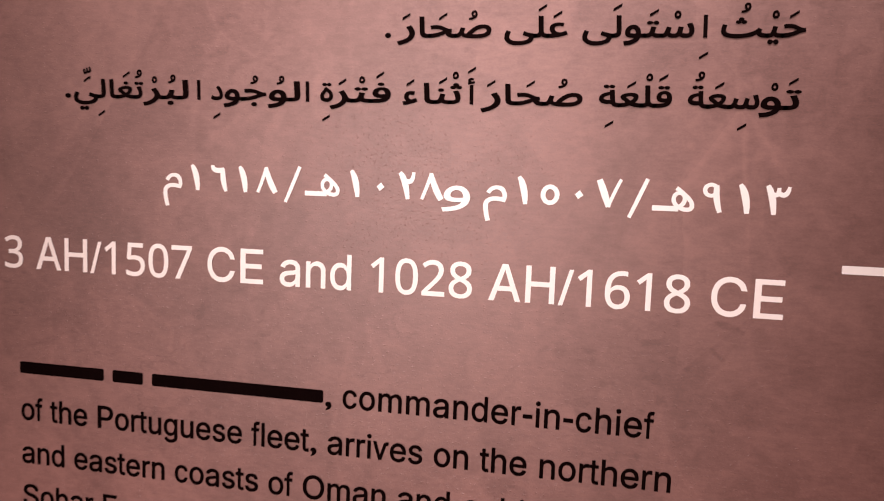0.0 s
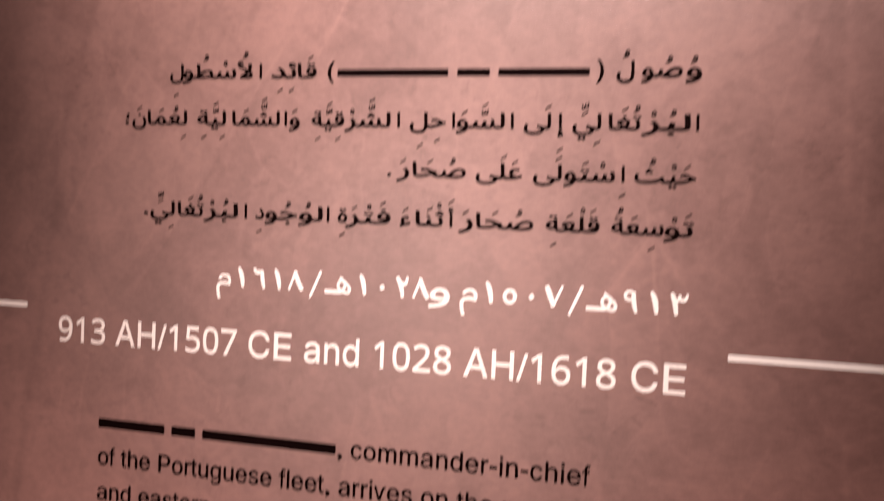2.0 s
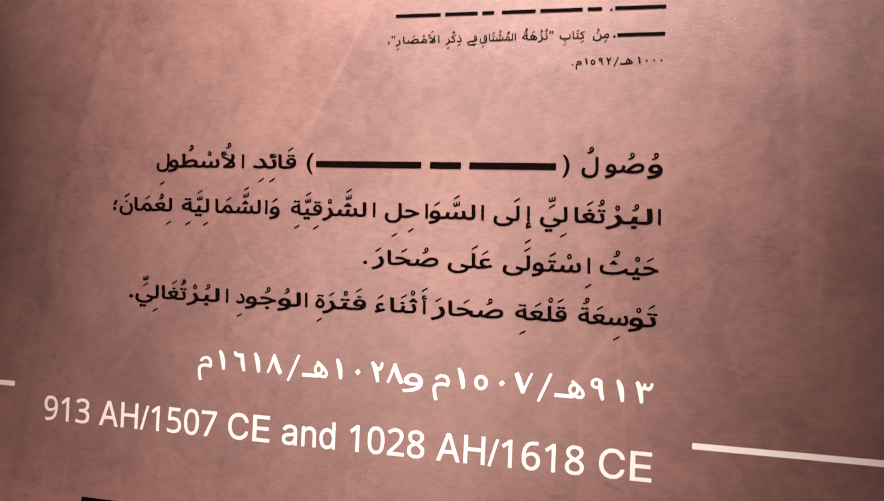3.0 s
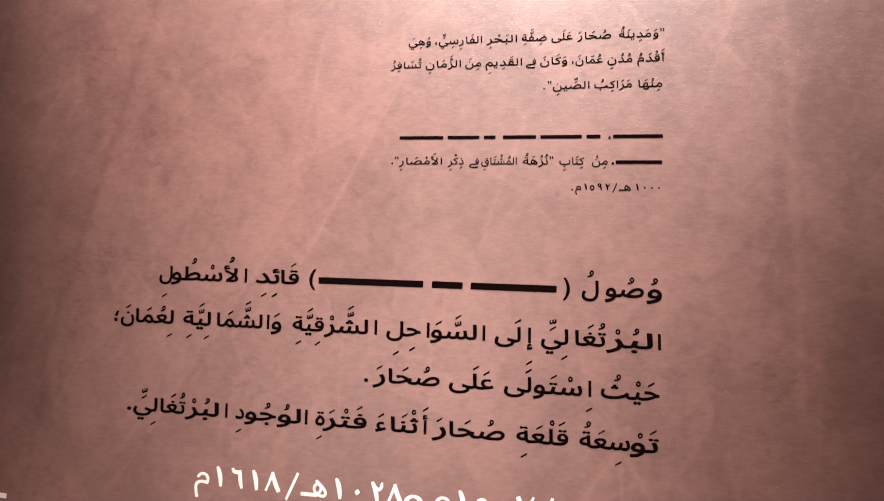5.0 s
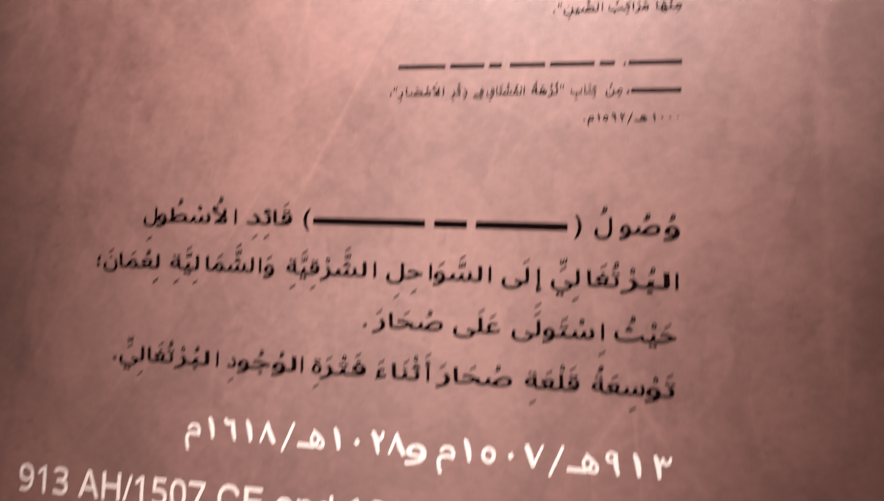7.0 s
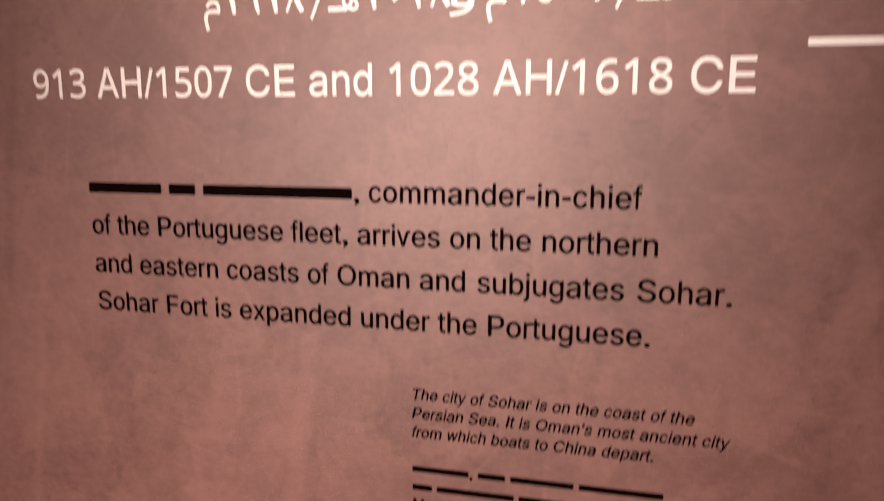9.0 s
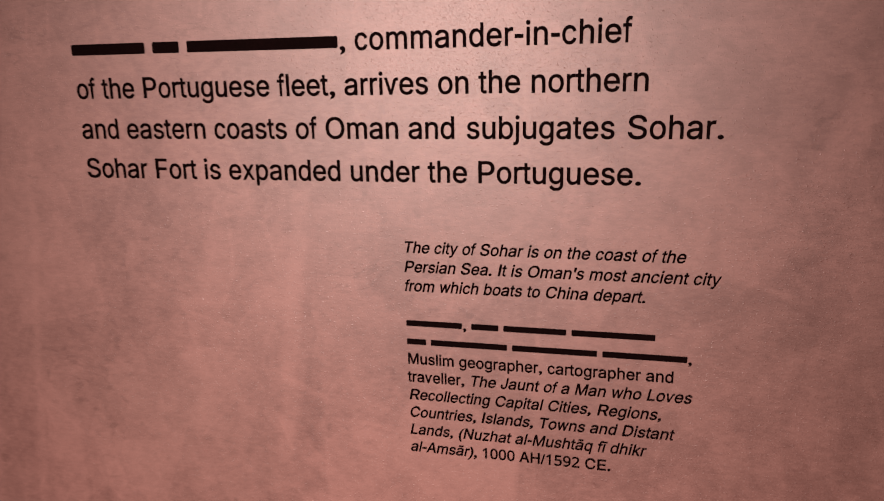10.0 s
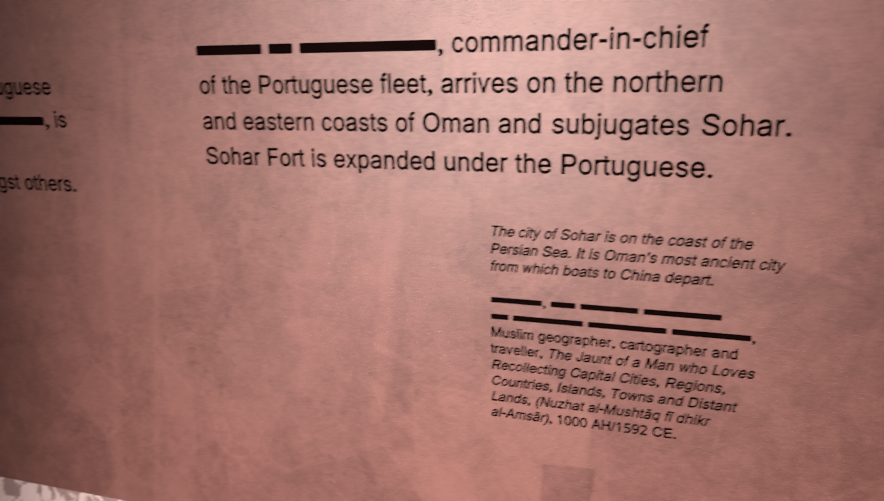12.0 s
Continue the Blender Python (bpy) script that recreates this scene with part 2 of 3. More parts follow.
# the texture's origin lies at the date line
sheet.data.transform(Matrix.Translation((sheet.location.x, 0.007, sheet.location.z - Z0)))
sheet.location = (0, 0, Z0 - BOTTOM)
sheet.parent = panel
strip = tagged(new("picture_strip"), "pale print with grey-brown blotches under the text panel", "picture")
strip.location = (0, 0, BOTTOM - 0.30)
board = slab("picture_sheet", (-1.1, 0.003, 0.0), (1.3, 0.014, 0.298), [STRIP, EDGE], 0.0008, 1, strip)

# ---- lettering ----
# Widths of a neo-grotesque face in thousandths of its size, by the letters that share them.
WIDTHS = {222: "ijl'ī", 278: " .,/fIt", 333: "-()r", 500: "ckvxyszJ", 556: "abdeghnopquL0123456789ā",
          611: "FTZ", 667: "ABEKPSVXY", 722: "CDHNRUw", 778: "GOQ", 833: "mM"}
WIDTH = {c: w / 1000 for w, letters in WIDTHS.items() for c in letters}
WIDTH["~"], WIDTH["^"] = 0.055, 0.0105  # a little extra room between words, or between letters
# The built-in font's grotesque letters, reached through their twins; accents are taken off again.
TWIN = dict(zip("abcdefghijklmnoprstuvwxyz", "аḃсḋеḟğһіјķӏṁńорŕѕṫūѵŵхуź"))
TWIN.update(zip("ACDEFHIJLMNOPRST", "АСĎЕḞНӏЈĹМŃОРŔЅТ"))
TWIN.update({str(n): chr(0x1D7E2 + n) for n in range(10)})
ACCENTED = set("bdfgkmnrtuwzDFLNR")
GLYPHS = {}


def outline(text):
    """The closed outlines of a text in the built-in font, one metre to the em."""
    curve = bpy.data.curves.new("glyph", "FONT")
    curve.body, curve.resolution_u, curve.fill_mode = text, 4, "NONE"
    ob = new("glyph", curve)
    made = bpy.data.meshes.new_from_object(ob.evaluated_get(bpy.context.evaluated_depsgraph_get()))
    after = {e.vertices[0]: e.vertices[1] for e in made.edges}
    loops = []
    while after:
        at = next(iter(after))
        loop = []
        while at in after:
            loop.append(made.vertices[at].co[:2])
            at = after.pop(at)
        if len(loop) > 2:
            loops.append(np.array(loop))
    bpy.data.objects.remove(ob), bpy.data.curves.remove(curve), bpy.data.meshes.remove(made)
    return loops


def fattened(loops, by):
    """The outlines moved outwards, which makes the strokes bolder."""
    area = [0.5 * np.sum(p[:, 0] * np.roll(p[:, 1], -1) - np.roll(p[:, 0], -1) * p[:, 1]) for p in loops]
    way = np.sign(max(area, key=abs))
    out = []
    for p in loops:
        p = p[np.linalg.norm(p - np.roll(p, 1, 0), axis=1) > 1e-5]
        step = np.roll(p, -1, 0) - p
        step /= np.linalg.norm(step, axis=1)[:, None]
        side = np.stack([step[:, 1], -step[:, 0]], 1)
        both = side + np.roll(side, 1, 0)
        both /= np.maximum(1e-6, np.linalg.norm(both, axis=1))[:, None]
        stretch = 1 / np.maximum(0.6, (both * side).sum(1))
        out.append(p + both * stretch[:, None] * np.array((by, by * 1.25)) * way)
    return out


def winding(loops, x, y):
    """How many times the outlines run round a point."""
    turns = 0
    for loop in loops:
        a, b = loop, np.roll(loop, -1, 0)
        side = (b[:, 0] - a[:, 0]) * (y - a[:, 1]) - (x - a[:, 0]) * (b[:, 1] - a[:, 1])
        turns += np.sum((a[:, 1] <= y) & (b[:, 1] > y) & (side > 0)) - np.sum((a[:, 1] > y) & (b[:, 1] <= y) & (side < 0))
    return turns


def filled(loops):
    """Points and faces of the area inside the outlines."""
    points, edges = [], []
    for loop in loops:
        base = len(points)
        points += [Vector(p) for p in loop]
        edges += [(base + n, base + (n + 1) % len(loop)) for n in range(len(loop))]
    verts, _, faces, *_ = geometry.delaunay_2d_cdt(points, edges, [], 0, 1e-5)
    verts = np.array([v[:] for v in verts])
    kept = []
    for face in faces:
        if winding(loops, *verts[list(face)].mean(0)):
            p, q, r = verts[list(face)[:3]]
            up = (q[0] - p[0]) * (r[1] - p[1]) - (q[1] - p[1]) * (r[0] - p[0]) > 0
            kept.append(tuple(face) if up else tuple(face)[::-1])
    return verts, kept


# Arabic digits as pen strokes of swelling width, one unit high: x, z and width along each stroke.
STROKES = {
    "١": [[(0.02, 0.97, 0.12), (0.19, 0.58, 0.24), (0.27, 0.0, 0.14)]],
    "٢": [[(0.02, 0.96, 0.14), (0.21, 0.62, 0.23), (0.34, 0.0, 0.14)], [(0.17, 0.72, 0.16), (0.44, 0.66, 0.17), (0.54, 0.98, 0.12)]],
    "٣": [[(0.02, 0.96, 0.14), (0.17, 0.60, 0.22), (0.26, 0.0, 0.14)], [(0.14, 0.74, 0.14), (0.32, 0.66, 0.15), (0.38, 0.90, 0.12)],
          [(0.34, 0.74, 0.14), (0.58, 0.68, 0.16), (0.70, 0.94, 0.10)]],
    "٦": [[(0.03, 0.98, 0.14), (0.14, 0.80, 0.19), (0.50, 0.82, 0.18)], [(0.44, 0.86, 0.16), (0.47, 0.42, 0.21), (0.58, 0.0, 0.12)]],
    "٧": [[(0.03, 0.96, 0.20), (0.22, 0.48, 0.24), (0.37, 0.03, 0.16)], [(0.36, 0.03, 0.12), (0.54, 0.50, 0.12), (0.76, 0.99, 0.11)]],
    "٨": [[(0.02, 0.02, 0.12), (0.20, 0.48, 0.13), (0.36, 0.96, 0.13)], [(0.34, 0.97, 0.14), (0.50, 0.48, 0.23), (0.74, 0.03, 0.20)]],
    "٩": [[(0.44, 0.92, 0.16), (0.46, 0.45, 0.20), (0.58, 0.0, 0.14)]],
    "/": [[(0.0, -0.30, 0.12), (0.28, 0.36, 0.14), (0.56, 1.04, 0.13)]],
    "٥": [], "٠": [],
}
RINGS = {"٩": (0.27, 0.74, 0.27, 0.25, 0.13, 0.12), "٥": (0.32, 0.37, 0.33, 0.36, 0.16, 0.20)}


def digit(char):
    """Points, faces and advance of a digit drawn with a broad pen."""
    loops = []
    for (a, b, c) in STROKES[char]:
        a, b, c = np.array(a), np.array(b), np.array(c)
        s = np.linspace(0, 1, 9)[:, None]
        path = a * (2 * s - 1) * (s - 1) + b * 4 * s * (1 - s) + c * s * (2 * s - 1)
        way = np.gradient(path[:, :2], axis=0)
        way /= np.linalg.norm(way, axis=1)[:, None]
        side = np.stack([-way[:, 1], way[:, 0]], 1) * path[:, 2:] / 2
        loops.append(np.concatenate([path[:, :2] - side, (path[:, :2] + side)[::-1]]))
    if char in RINGS:
        cx, cz, rx, rz, ix, iz = RINGS[char]
        turn = np.linspace(0, 2 * np.pi, 25)[:-1]
        loops.append(np.stack([cx + rx * np.cos(turn), cz + rz * np.sin(turn)], 1))
        loops.append(np.stack([cx + ix * np.cos(-turn), cz + iz * np.sin(-turn)], 1))
    if char == "٠":
        loops.append(np.array([(0.0, 0.42), (0.12, 0.26), (0.30, 0.40), (0.17, 0.57)]))
    verts, faces = filled(loops)
    return verts, faces, np.ptp(verts[:, 0])


TAILED = "\ue001"  # the letter heh with a straight tail, as dates have it


def tail(loops):
    """A flat stroke along the foot of a letter, running out to its left."""
    body = max(loops, key=np.ptp)
    left, low = body.min(0)
    ring = np.array([(left - 0.30, low), (left + 0.22, low), (left + 0.22, low + 0.10), (left - 0.30, low + 0.10)])
    area = np.sum(body[:, 0] * np.roll(body[:, 1], -1) - np.roll(body[:, 0], -1) * body[:, 1])
    return ring if area > 0 else ring[::-1]


def glyph(char, bold=0.0):
    """Points, faces and advance of one character, without the accent of a twin."""
    if (char, bold) in GLYPHS:
        return GLYPHS[char, bold]
    if char == "q":
        verts, faces, step = glyph("p", bold)
        verts, faces = verts * (-1, 1) + (step, 0), [f[::-1] for f in faces]
    else:
        source = TWIN.get(char, char)
        loops = outline("\ufeeb" if char == TAILED else source)
        if char == TAILED:
            loops.append(tail(loops))
            source = "\ufeeb"
        step = np.ptp(np.concatenate(outline(source * 2))[:, 0]) - np.ptp(np.concatenate(loops)[:, 0])
        if char in ACCENTED:
            over = 0.77 if char.isupper() else 0.57
            loops = [p for p in loops if p[:, 1].min() < over and p[:, 1].max() > 0]
        if bold:
            loops = fattened(loops, bold)
        verts, faces = filled(loops)
    if "\u0600" <= char <= "\u06ff" and char not in MARKS or char > "\ufb50":
        # low-built face: short ascenders over heavy, flat bodies
        verts = np.stack([verts[:, 0], np.where(verts[:, 1] > 0.36, 0.36 + (verts[:, 1] - 0.36) * 0.74, verts[:, 1])], 1)
    GLYPHS[char, bold] = (verts, faces, step)
    return GLYPHS[char, bold]


class Ink:
    """Collects the letters of one word."""

    def __init__(self):
        self.verts, self.faces = [], []

    def add(self, verts, faces):
        base = len(self.verts)
        self.verts += [tuple(v) for v in verts]
        self.faces += [tuple(base + n for n in f) for f in faces]


class Line:
    """One printed line of lettering on the panel: each word and each bar becomes a mesh of that line."""

    def __init__(self, name, label, mat):
        self.name, self.label, self.mat, self.words, self.bars = name, label, mat, [Ink()], []

    @property
    def ink(self):
        return self.words[-1]

    def space(self):
        if self.ink.verts:
            self.words.append(Ink())

    def bar(self, x0, x1, z0, z1):
        self.bars.append((x0, x1, z0, z1))

    def lay(self):
        words = [(np.array(ink.verts), ink.faces) for ink in self.words if ink.verts]
        ox, oz = np.concatenate([v for v, _ in words]).min(0)
        ob = new(self.name)
        ob.parent = panel
        ob.location = (ox, -0.0004, oz + Z0 - BOTTOM)
        tagged(ob, self.label)
        for verts, faces in words:
            left, low = verts.min(0)
            piece = mesh_object("word", [(x - left, 0, z - low) for x, z in verts], faces, [self.mat], ob)
            piece.location = (left - ox, 0, low - oz)
        for x0, x1, z0, z1 in self.bars:
            verts, faces = rounded(x1 - x0, z1 - z0)
            piece = mesh_object("bar", verts, faces, [self.mat], ob)
            piece.location = (x0 - ox, 0, z0 - oz)
        return ob


def rounded(w, h):
    """A flat bar with slightly rounded corners, from its lower left."""
    r = min(w, h) * 0.12
    ring = [(cx + r * math.cos(a), 0, cz + r * math.sin(a))
            for cx, cz, a0 in ((w - r, r, -90), (w - r, h - r, 0), (r, h - r, 90), (r, r, 180))
            for a in (radians(a0), radians(a0 + 45), radians(a0 + 90))]
    return ring, [tuple(range(len(ring)))]


def latin(name, label, text, x, z, size, mat, slant=False, bold=0.012):
    """One printed line. #w: a bar w ems wide; _ switches the slanted letters on or off."""
    line, pen, cap = Line(name, label, mat), x, 0.718 / 0.727
    while text:
        c, text = text[0], text[1:]
        if c == "_":
            slant = not slant
        elif c == " ":
            line.space()
            pen += WIDTH[c] * size
        elif c == "#":
            wide, text = float(text[:4]) * size, text[4:]
            line.bar(pen + 0.02 * size, pen + wide - 0.03 * size, z + 0.08 * size, z + 0.47 * size)
            pen += wide
        else:
            if c not in "~^":
                verts, faces, step = glyph(c, bold)
                flat = verts * (WIDTH[c] / step * size, cap * size)
                if c == "-":
                    flat[:, 1] += 0.06 * size
                if slant:
                    flat[:, 0] += flat[:, 1] * 0.21
                line.ink.add(flat + (pen, z), faces)
            pen += WIDTH[c] * size
    return line.lay()


# Arabic letters by the first of their joined forms; the second number is how many forms there are.
FORMS = {"ء": (0xFE80, 1), "أ": (0xFE83, 2), "إ": (0xFE87, 2), "ئ": (0xFE89, 4), "ا": (0xFE8D, 2), "ب": (0xFE8F, 4),
         "ة": (0xFE93, 2), "ت": (0xFE95, 4), "ث": (0xFE99, 4), "ج": (0xFE9D, 4), "ح": (0xFEA1, 4), "د": (0xFEA9, 2),
         "ذ": (0xFEAB, 2), "ر": (0xFEAD, 2), "ز": (0xFEAF, 2), "س": (0xFEB1, 4), "ش": (0xFEB5, 4), "ص": (0xFEB9, 4),
         "ض": (0xFEBD, 4), "ط": (0xFEC1, 4), "ع": (0xFEC9, 4), "غ": (0xFECD, 4), "ف": (0xFED1, 4), "ق": (0xFED5, 4),
         "ك": (0xFED9, 4), "ل": (0xFEDD, 4), "م": (0xFEE1, 4), "ن": (0xFEE5, 4), "ه": (0xFEE9, 4), "و": (0xFEED, 2),
         "ى": (0xFEEF, 2), "ے": (0xFBAE, 2), "ي": (0xFEF1, 4)}
JOINED_LAM = {"أ": 0xFEF7, "إ": 0xFEF9, "ا": 0xFEFB}
MARKS = "\u064b\u064c\u064d\u064e\u064f\u0650\u0651\u0652"
BELOW = "\u064d\u0650"
ALONE = "".join(chr(FORMS[c][0] + n) for c in "ادذرزوأإ" for n in (0, 1))  # letters that stand off from the next


def shaped(word):
    """The joined forms of a word from right to left, each with its vowel marks."""
    letters = []
    for c in word:
        if c in MARKS:
            letters[-1][1].append(c)
        else:
            letters.append([c, []])
    n = 0
    while n + 1 < len(letters):
        if letters[n][0] == "ل" and letters[n + 1][0] in JOINED_LAM:
            letters[n : n + 2] = [["ل" + letters[n + 1][0], letters[n][1] + letters[n + 1][1]]]
        n += 1
    out, before = [], False
    for n, (c, marks) in enumerate(letters):
        first, forms = (JOINED_LAM[c[1]], 2) if len(c) == 2 else FORMS.get(c, (None, 0))
        after = n + 1 < len(letters) and forms == 4 and (letters[n + 1][0][0] in FORMS or letters[n + 1][0] == "ـ") and letters[n + 1][0] != "ء"
        if first is None:
            out.append((c, marks))
        else:
            joins = before and forms > 1
            out.append((chr(first + (2 if after else 0) + (1 if joins else 0)), marks))
        before = after
    return out


def arabic(line, word, x0, x1, z, size, bold):
    """One Arabic word, spread between its two ends, with its vowel marks over and under the letters."""
    ink, pen, marks = Ink(), 0.0, []
    near, low, open_gap = (0.12, 0.40, 0.07) if size > 0.01 else (0.10, 0.14, 0.03)
    for c, signs in reversed(shaped(word)):
        if c in ALONE and pen:
            pen += open_gap
        verts, faces, step = glyph(c, bold)
        ink.add((verts + (pen, 0)) * size + (0, z), faces)
        lo, hi = verts.min(0) + (pen, 0), verts.max(0) + (pen, 0)
        up, down = max(hi[1], 0.40) + near, min(lo[1], 0.0) - low
        doubled = "\u0651" in signs
        # a doubled letter carries its kasra close under the doubling sign
        for s in sorted(signs, key=lambda m: (m != "\u0651") ^ (doubled and "\u0650" in signs)):
            v, f, _ = glyph(s, bold * 0.3)
            v = (v - (v.min(0) + v.max(0)) / 2) * (1.08, 1.15)
            if s in "\u064e\u0650":
                v[:, 1] += v[:, 0] * 0.3
            half = np.ptp(v[:, 1]) / 2
            if s in BELOW and not doubled:
                at, down = down - half, down - 2 * half - 0.05
            else:
                at, up = up + half, up + 2 * half + 0.05
            marks.append(((lo[0] + hi[0]) / 2, at, v, f))
        pen += step
    body = np.array(ink.verts)
    left, right = body[:, 0].min(), body[:, 0].max()
    k = (x1 - x0) / (right - left)
    if word[0] in "اأإ" and len(word.strip(MARKS)) == 1:
        # a lone alef keeps its own width
        x0, k = (x0 + x1 - right + left) / 2, 1.0
    ink.verts = [(x0 + (a - left) * k, b) for a, b in ink.verts]
    for cx, cz, v, f in marks:
        ink.add(v * size + (x0 + (cx * size - left) * k, z + cz * size), f)
    line.ink.add(ink.verts, ink.faces)


def digits(line, word, x0, x1, z, size):
    """Arabic digits at their own width, spaced evenly between two ends; a lone one stands in their middle."""
    pieces = [digit(c) for c in reversed(word)]
    wide = [w * size for _, _, w in pieces]
    gap = (x1 - x0 - sum(wide)) / max(1, len(pieces) - 1)
    pen = x0 if len(pieces) > 1 else (x0 + x1 - wide[0]) / 2
    for (v, f, _), w in zip(pieces, wide):
        line.ink.add((v - (v[:, 0].min(), 0)) * size + (pen, z), f)
        pen += w + gap


def arabic_line(kind, words, z, size, mat, bold=0.010):
    """Words as (text, left end, right end), their unjoined pieces parted by | with two ends each; an empty text is a plain bar."""
    line = Line(*kind, mat)
    for word, x0, x1, *more in words:
        if len(word) > 1 or word in "/و":
            line.space()
        if not word:
            line.bar(x0, x1, z + 0.06 * size, z + 0.36 * size)
        elif word[0] in "٠١٢٣٤٥٦٧٨٩/":
            digits(line, word, x0, x1, z, size * 0.61)
        else:
            ends = [x0, x1, *more]
            for n, piece in enumerate(word.split("|")):
                arabic(line, piece, ends[2 * n], ends[2 * n + 1], z, size, bold)
    return line.lay()


# quotation above, in small Arabic letters
block = ("arabic_quotation_line", "small black Arabic quotation line")
arabic_line(block, [('"', 0.435, 0.4375), ("وَمَدِينَةُ", 0.409, 0.434), ("صُحَارَ", 0.382, 0.404), ("عَلَى", 0.365, 0.379), ("ضِفَّةِ", 0.345, 0.362),
                    ("البَحْرِ", 0.321, 0.342), ("الفَارِسِيِّ،", 0.285, 0.318), ("وَهِيَ", 0.266, 0.282)], 0.3615, 0.0076, BLACK, 0.005)
arabic_line(block, [("أَقْدَمُ", 0.421, 0.438), ("مُدُنِ", 0.402, 0.418), ("عُمَانَ،", 0.379, 0.399), ("وَكَانَ", 0.358, 0.376), ("فِے", 0.3487, 0.3553),
                    ("القَدِيمِ", 0.321, 0.346), ("مِنَ", 0.307, 0.318), ("الزَّمَانِ", 0.279, 0.304), ("تُسَافِرُ", 0.254, 0.276)], 0.345, 0.0076, BLACK, 0.005)
arabic_line(block, [("مِنْهَا", 0.422, 0.437), ("مَرَاكِبُ", 0.394, 0.418), ("الصِّينِ", 0.367, 0.391), ('"', 0.3635, 0.366), (".", 0.3607, 0.362)],
            0.328, 0.0076, BLACK, 0.005)
block = ("arabic_source_line", "small black Arabic source line")
arabic_line(block, [("", 0.407, 0.438), ("،", 0.404, 0.4055), ("", 0.390, 0.399), ("", 0.360, 0.387), ("", 0.335, 0.357), ("", 0.322, 0.330), ("", 0.297, 0.319),
                    ("", 0.263, 0.294)], 0.294, 0.0076, BLACK, 0.005)
arabic_line(block, [("", 0.409, 0.438), ("،", 0.4065, 0.408), ("مِنْ", 0.394, 0.404), ("كِتَابِ", 0.373, 0.389), ('"', 0.3665, 0.369), ("نُزْهَةُ", 0.349, 0.3655),
                    ("المُشْتَاقِ", 0.321, 0.345), ("فِے", 0.3128, 0.3193), ("ذِكْرِ", 0.298, 0.309), ("الأَمْصَارِ", 0.2635, 0.294),
                    ('"', 0.2605, 0.263), ("،", 0.258, 0.2595)], 0.277, 0.0076, BLACK, 0.005)
arabic_line(block, [("٠٠٠١", 0.422, 0.437), (TAILED, 0.4114, 0.419), ("/", 0.407, 0.4108), ("٢٩٥١", 0.3895, 0.4057), ("م", 0.3838, 0.3876), (".", 0.3812, 0.3825)],
            0.260, 0.0076, BLACK, 0.005)

# main Arabic paragraph
block = ("arabic_text_line", "bold black Arabic text line with vowel marks")
arabic_line(block, [("وُ|صُو|لُ", 0.4300, 0.4395, 0.4045, 0.4285, 0.3900, 0.4006), (")", 0.378, 0.3825), ("", 0.3175, 0.374), ("", 0.291, 0.312), ("", 0.210, 0.285),
                    ("(", 0.203, 0.208), ("قَا|ئِدِ", 0.1815, 0.1953, 0.1623, 0.1808),
                    ("ا|لأُ|سْطُو|لِ", 0.1535, 0.1560, 0.1372, 0.1490, 0.0955, 0.1366, 0.0860, 0.0965)], 0.1919, 0.0152, BLACK, 0.019)
arabic_line(block, [("ا|لبُرْ|تُغَا|لِيِّ", 0.4375, 0.4395, 0.4058, 0.4347, 0.3865, 0.4060, 0.3650, 0.3825), ("إِ|لَى", 0.3568, 0.3592, 0.3350, 0.3520),
                    ("ا|لسَّوَ|ا|حِلِ", 0.3268, 0.3285, 0.2915, 0.3230, 0.2890, 0.2910, 0.2610, 0.2850), ("ا|لشَّرْ|قِيَّةِ", 0.2523, 0.2545, 0.2160, 0.2480, 0.1928, 0.2160),
                    ("وَ|ا|لشَّمَا|لِيَّةِ", 0.1765, 0.1845, 0.1733, 0.1752, 0.1345, 0.1700, 0.1080, 0.1300), ("لِعُمَا|نَ", 0.0690, 0.1003, 0.0570, 0.0682), ("؛", 0.0515, 0.055)],
            0.1599, 0.0152, BLACK, 0.019)
arabic_line(block, [("حَيْثُ", 0.4036, 0.4393), ("اِ|سْتَو|لَى", 0.3960, 0.3977, 0.3610, 0.3922, 0.3423, 0.3600), ("عَلَى", 0.3058, 0.3356),
                    ("صُحَا|رَ", 0.2640, 0.2995, 0.2530, 0.2620), (".", 0.247, 0.250)], 0.1282, 0.0152, BLACK, 0.019)
arabic_line(block, [("تَوْ|سِعَةُ", 0.4220, 0.4396, 0.3913, 0.4223), ("قَلْعَةِ", 0.3515, 0.3844), ("صُحَا|رَ", 0.3072, 0.3440, 0.2956, 0.3054),
                    ("أَ|ثْنَا|ءَ", 0.2898, 0.2920, 0.2673, 0.2864, 0.2567, 0.2644), ("فَتْرَ|ةِ", 0.2190, 0.2507, 0.2139, 0.2208),
                    ("ا|لوُ|جُو|دِ", 0.2060, 0.2083, 0.1856, 0.2034, 0.1612, 0.1850, 0.1541, 0.1609),
                    ("ا|لبُرْ|تُغَا|لِيِّ", 0.1460, 0.1483, 0.1149, 0.1414, 0.0950, 0.1152, 0.0736, 0.0928), (".", 0.0683, 0.0719)], 0.0966, 0.0152, BLACK, 0.019)

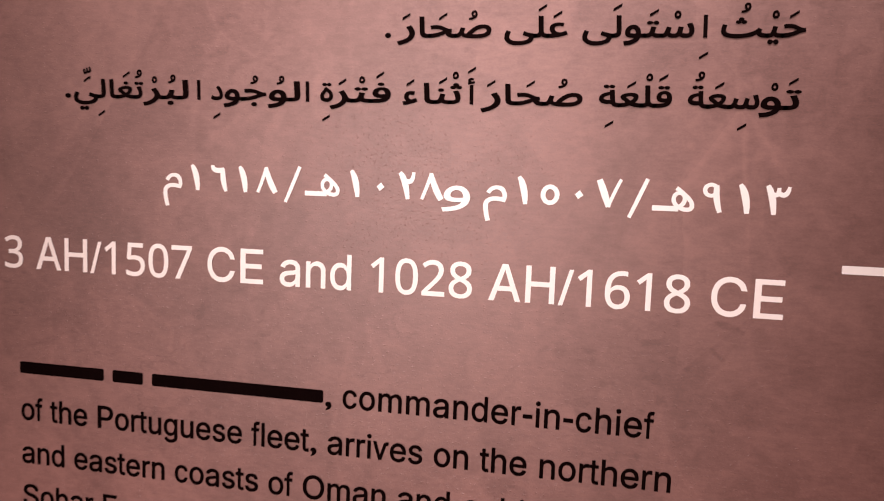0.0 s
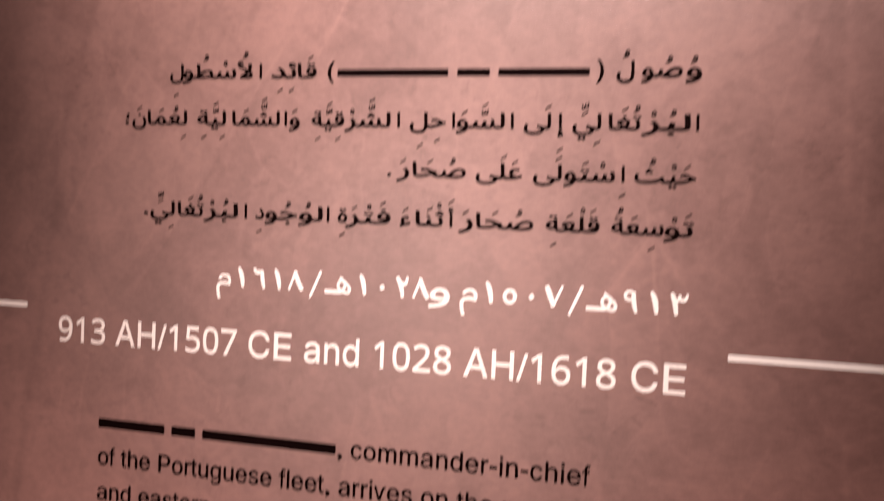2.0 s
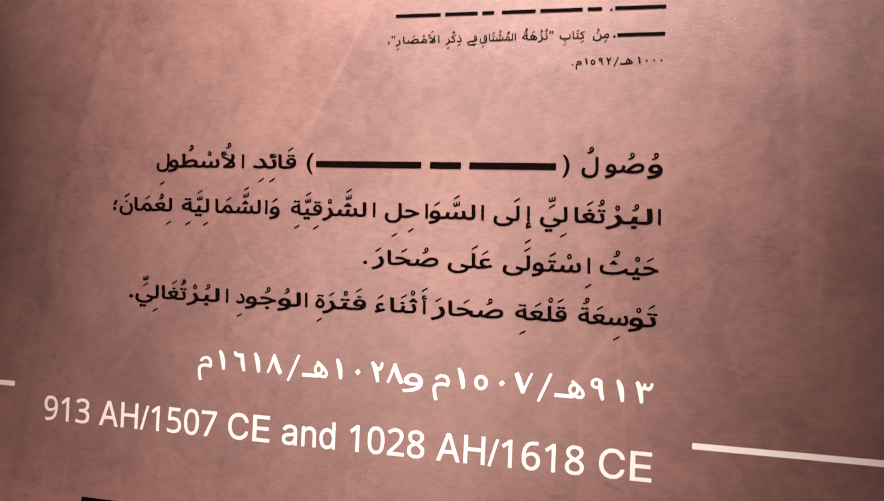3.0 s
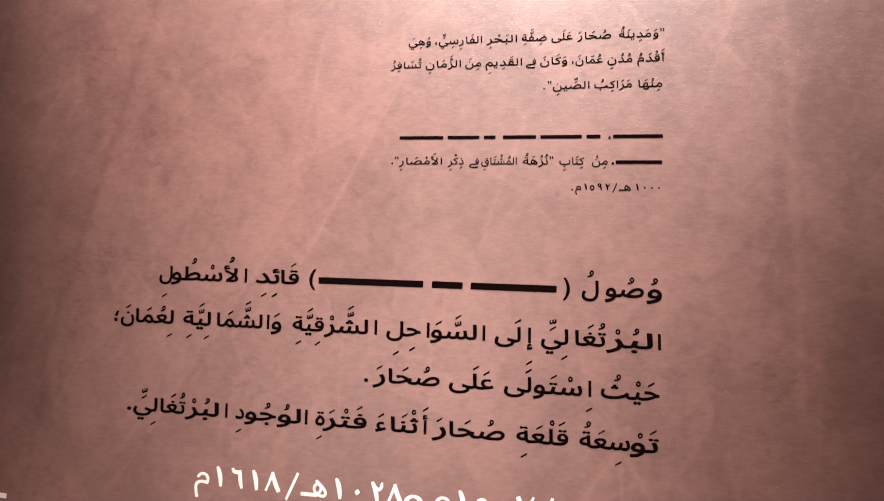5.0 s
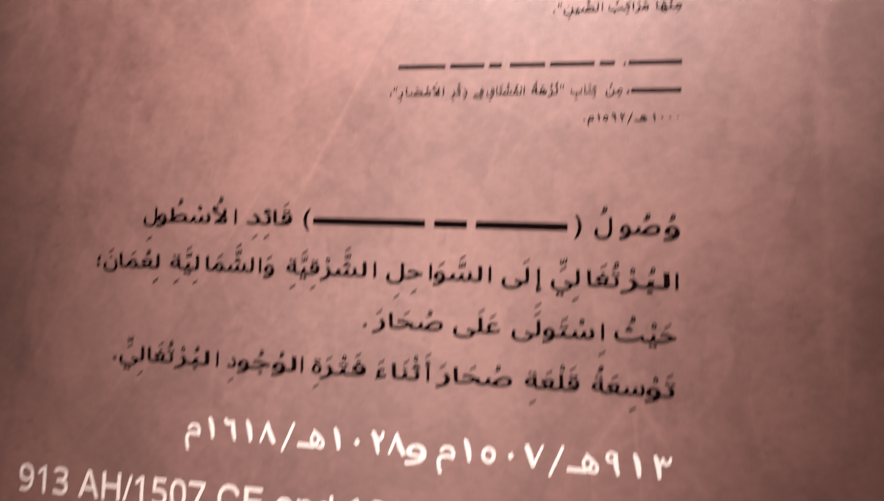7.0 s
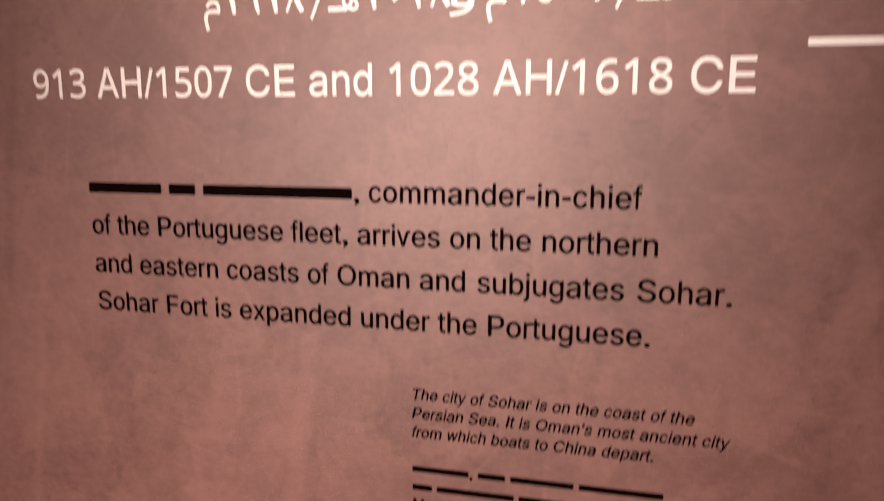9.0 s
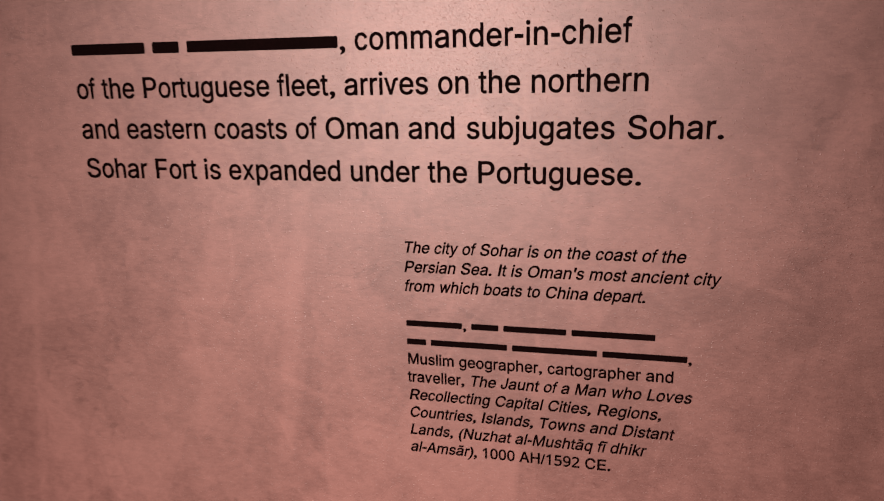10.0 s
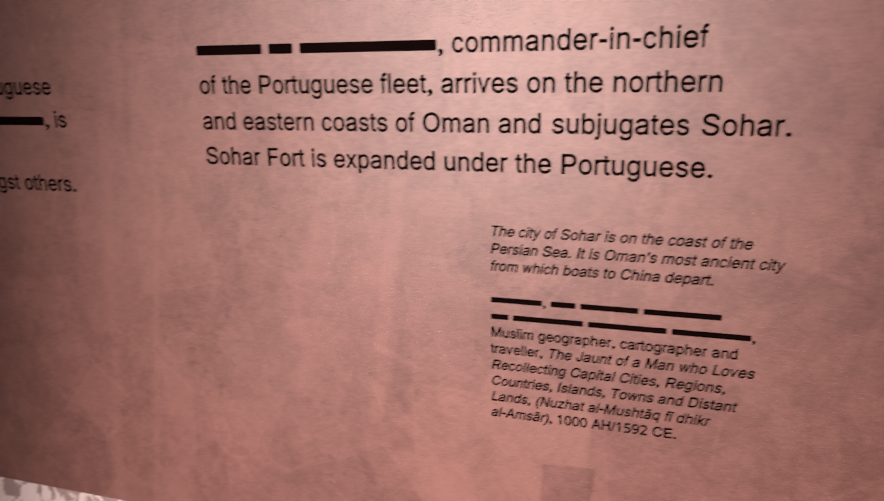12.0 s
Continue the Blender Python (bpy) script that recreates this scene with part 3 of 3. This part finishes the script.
# dates in white
block = ("arabic_date_heading", "large white Arabic date heading")
arabic_line(block, [("٣", 0.4275, 0.439), ("١", 0.4166, 0.4212), ("٩", 0.4007, 0.4096), (TAILED, 0.3786, 0.3974), ("/", 0.3665, 0.3779), ("٧", 0.3525, 0.3649), ("٠", 0.3421, 0.3475),
                    ("٥", 0.3264, 0.3359), ("١", 0.3154, 0.3204), ("م", 0.299, 0.3105), ("و", 0.2782, 0.2924), ("٨", 0.2672, 0.2793), ("٢", 0.2555, 0.265), ("٠", 0.2442, 0.2495),
                    ("١", 0.2304, 0.2362), (TAILED, 0.2067, 0.2254), ("/", 0.1946, 0.2055), ("٨", 0.1799, 0.1921), ("١", 0.1698, 0.1752), ("٦", 0.154, 0.1643), ("١", 0.1426, 0.1483),
                    ("م", 0.1269, 0.138)], 0.0492, 0.0225, WHITE, 0.004)
latin("date_heading", "large white English date heading", "913 AH/1507 CE and 1028 AH/1618 CE", -0.0002, 0.0016, 0.0248, WHITE, bold=0.008)
for x0, x1 in ((-0.62, -0.0265), (0.4625, 1.05)):
    verts, faces = rounded(x1 - x0, 0.0038)
    rule = tagged(mesh_object("timeline_rule", verts, faces, [WHITE], panel), "thin white timeline rule beside the date")
    rule.location = (x0, -0.0004, 0.0241 + Z0 - BOTTOM)

# English body text
SIZE, STEP = 0.01743, 0.02565
for n, line in enumerate(("#3.11 #1.11 #5.73, " + "^".join("commander-in-chief"), "of the Portuguese fleet, arrives on the northern",
                          "and eastern coasts of Oman and ~subjugates ~Sohar.", "Sohar Fort is expanded under the Portuguese.")):
    latin("english_text_line", "black English text line", line, 0.0362, -0.0605 - STEP * n, SIZE, BLACK)

# English quotation and its source
SMALL, PITCH = 0.00968, 0.0122
for n, line in enumerate(("The city of Sohar is on the coast of the", "Persian Sea. It is Oman's most ancient city", "from which boats to China depart.")):
    latin("english_quotation_line", "small slanted black English quotation line", line, 0.2545, -0.181 - PITCH * n, SMALL, BLACK, True, 0.018)
for n, line in enumerate(("#3.72, #1.78 #3.94 #5.00", "#1.33 #5.00 #5.28 #5.00,", "Muslim geographer, cartographer and",
                          "traveller, _The Jaunt of a Man who Loves", "_Recollecting Capital Cities, Regions,", "_Countries, Islands, Towns and Distant",
                          "_Lands, (Nuzhat al-Mushtāq fī dhikr", "_al-Amsār)_, 1000 AH/1592 CE.")):
    latin("english_source_line", "small black English source line", line, 0.2552, -0.229 - 0.01214 * n, SMALL, BLACK, False, 0.018)


# ends of the neighbouring English column
def right_end(text, right, z):
    width = sum(WIDTH[c] for c in text.replace("#2.78", "")) + (2.78 if "#" in text else 0)
    latin("neighbouring_text_line", "black English text line of the next column", text, right - width * SIZE, z, SIZE, BLACK)


right_end("Portuguese", -0.0995, -0.0862)
right_end("#2.78, is", -0.0885, -0.1118)
right_end("amongst others.", -0.0875, -0.1631)
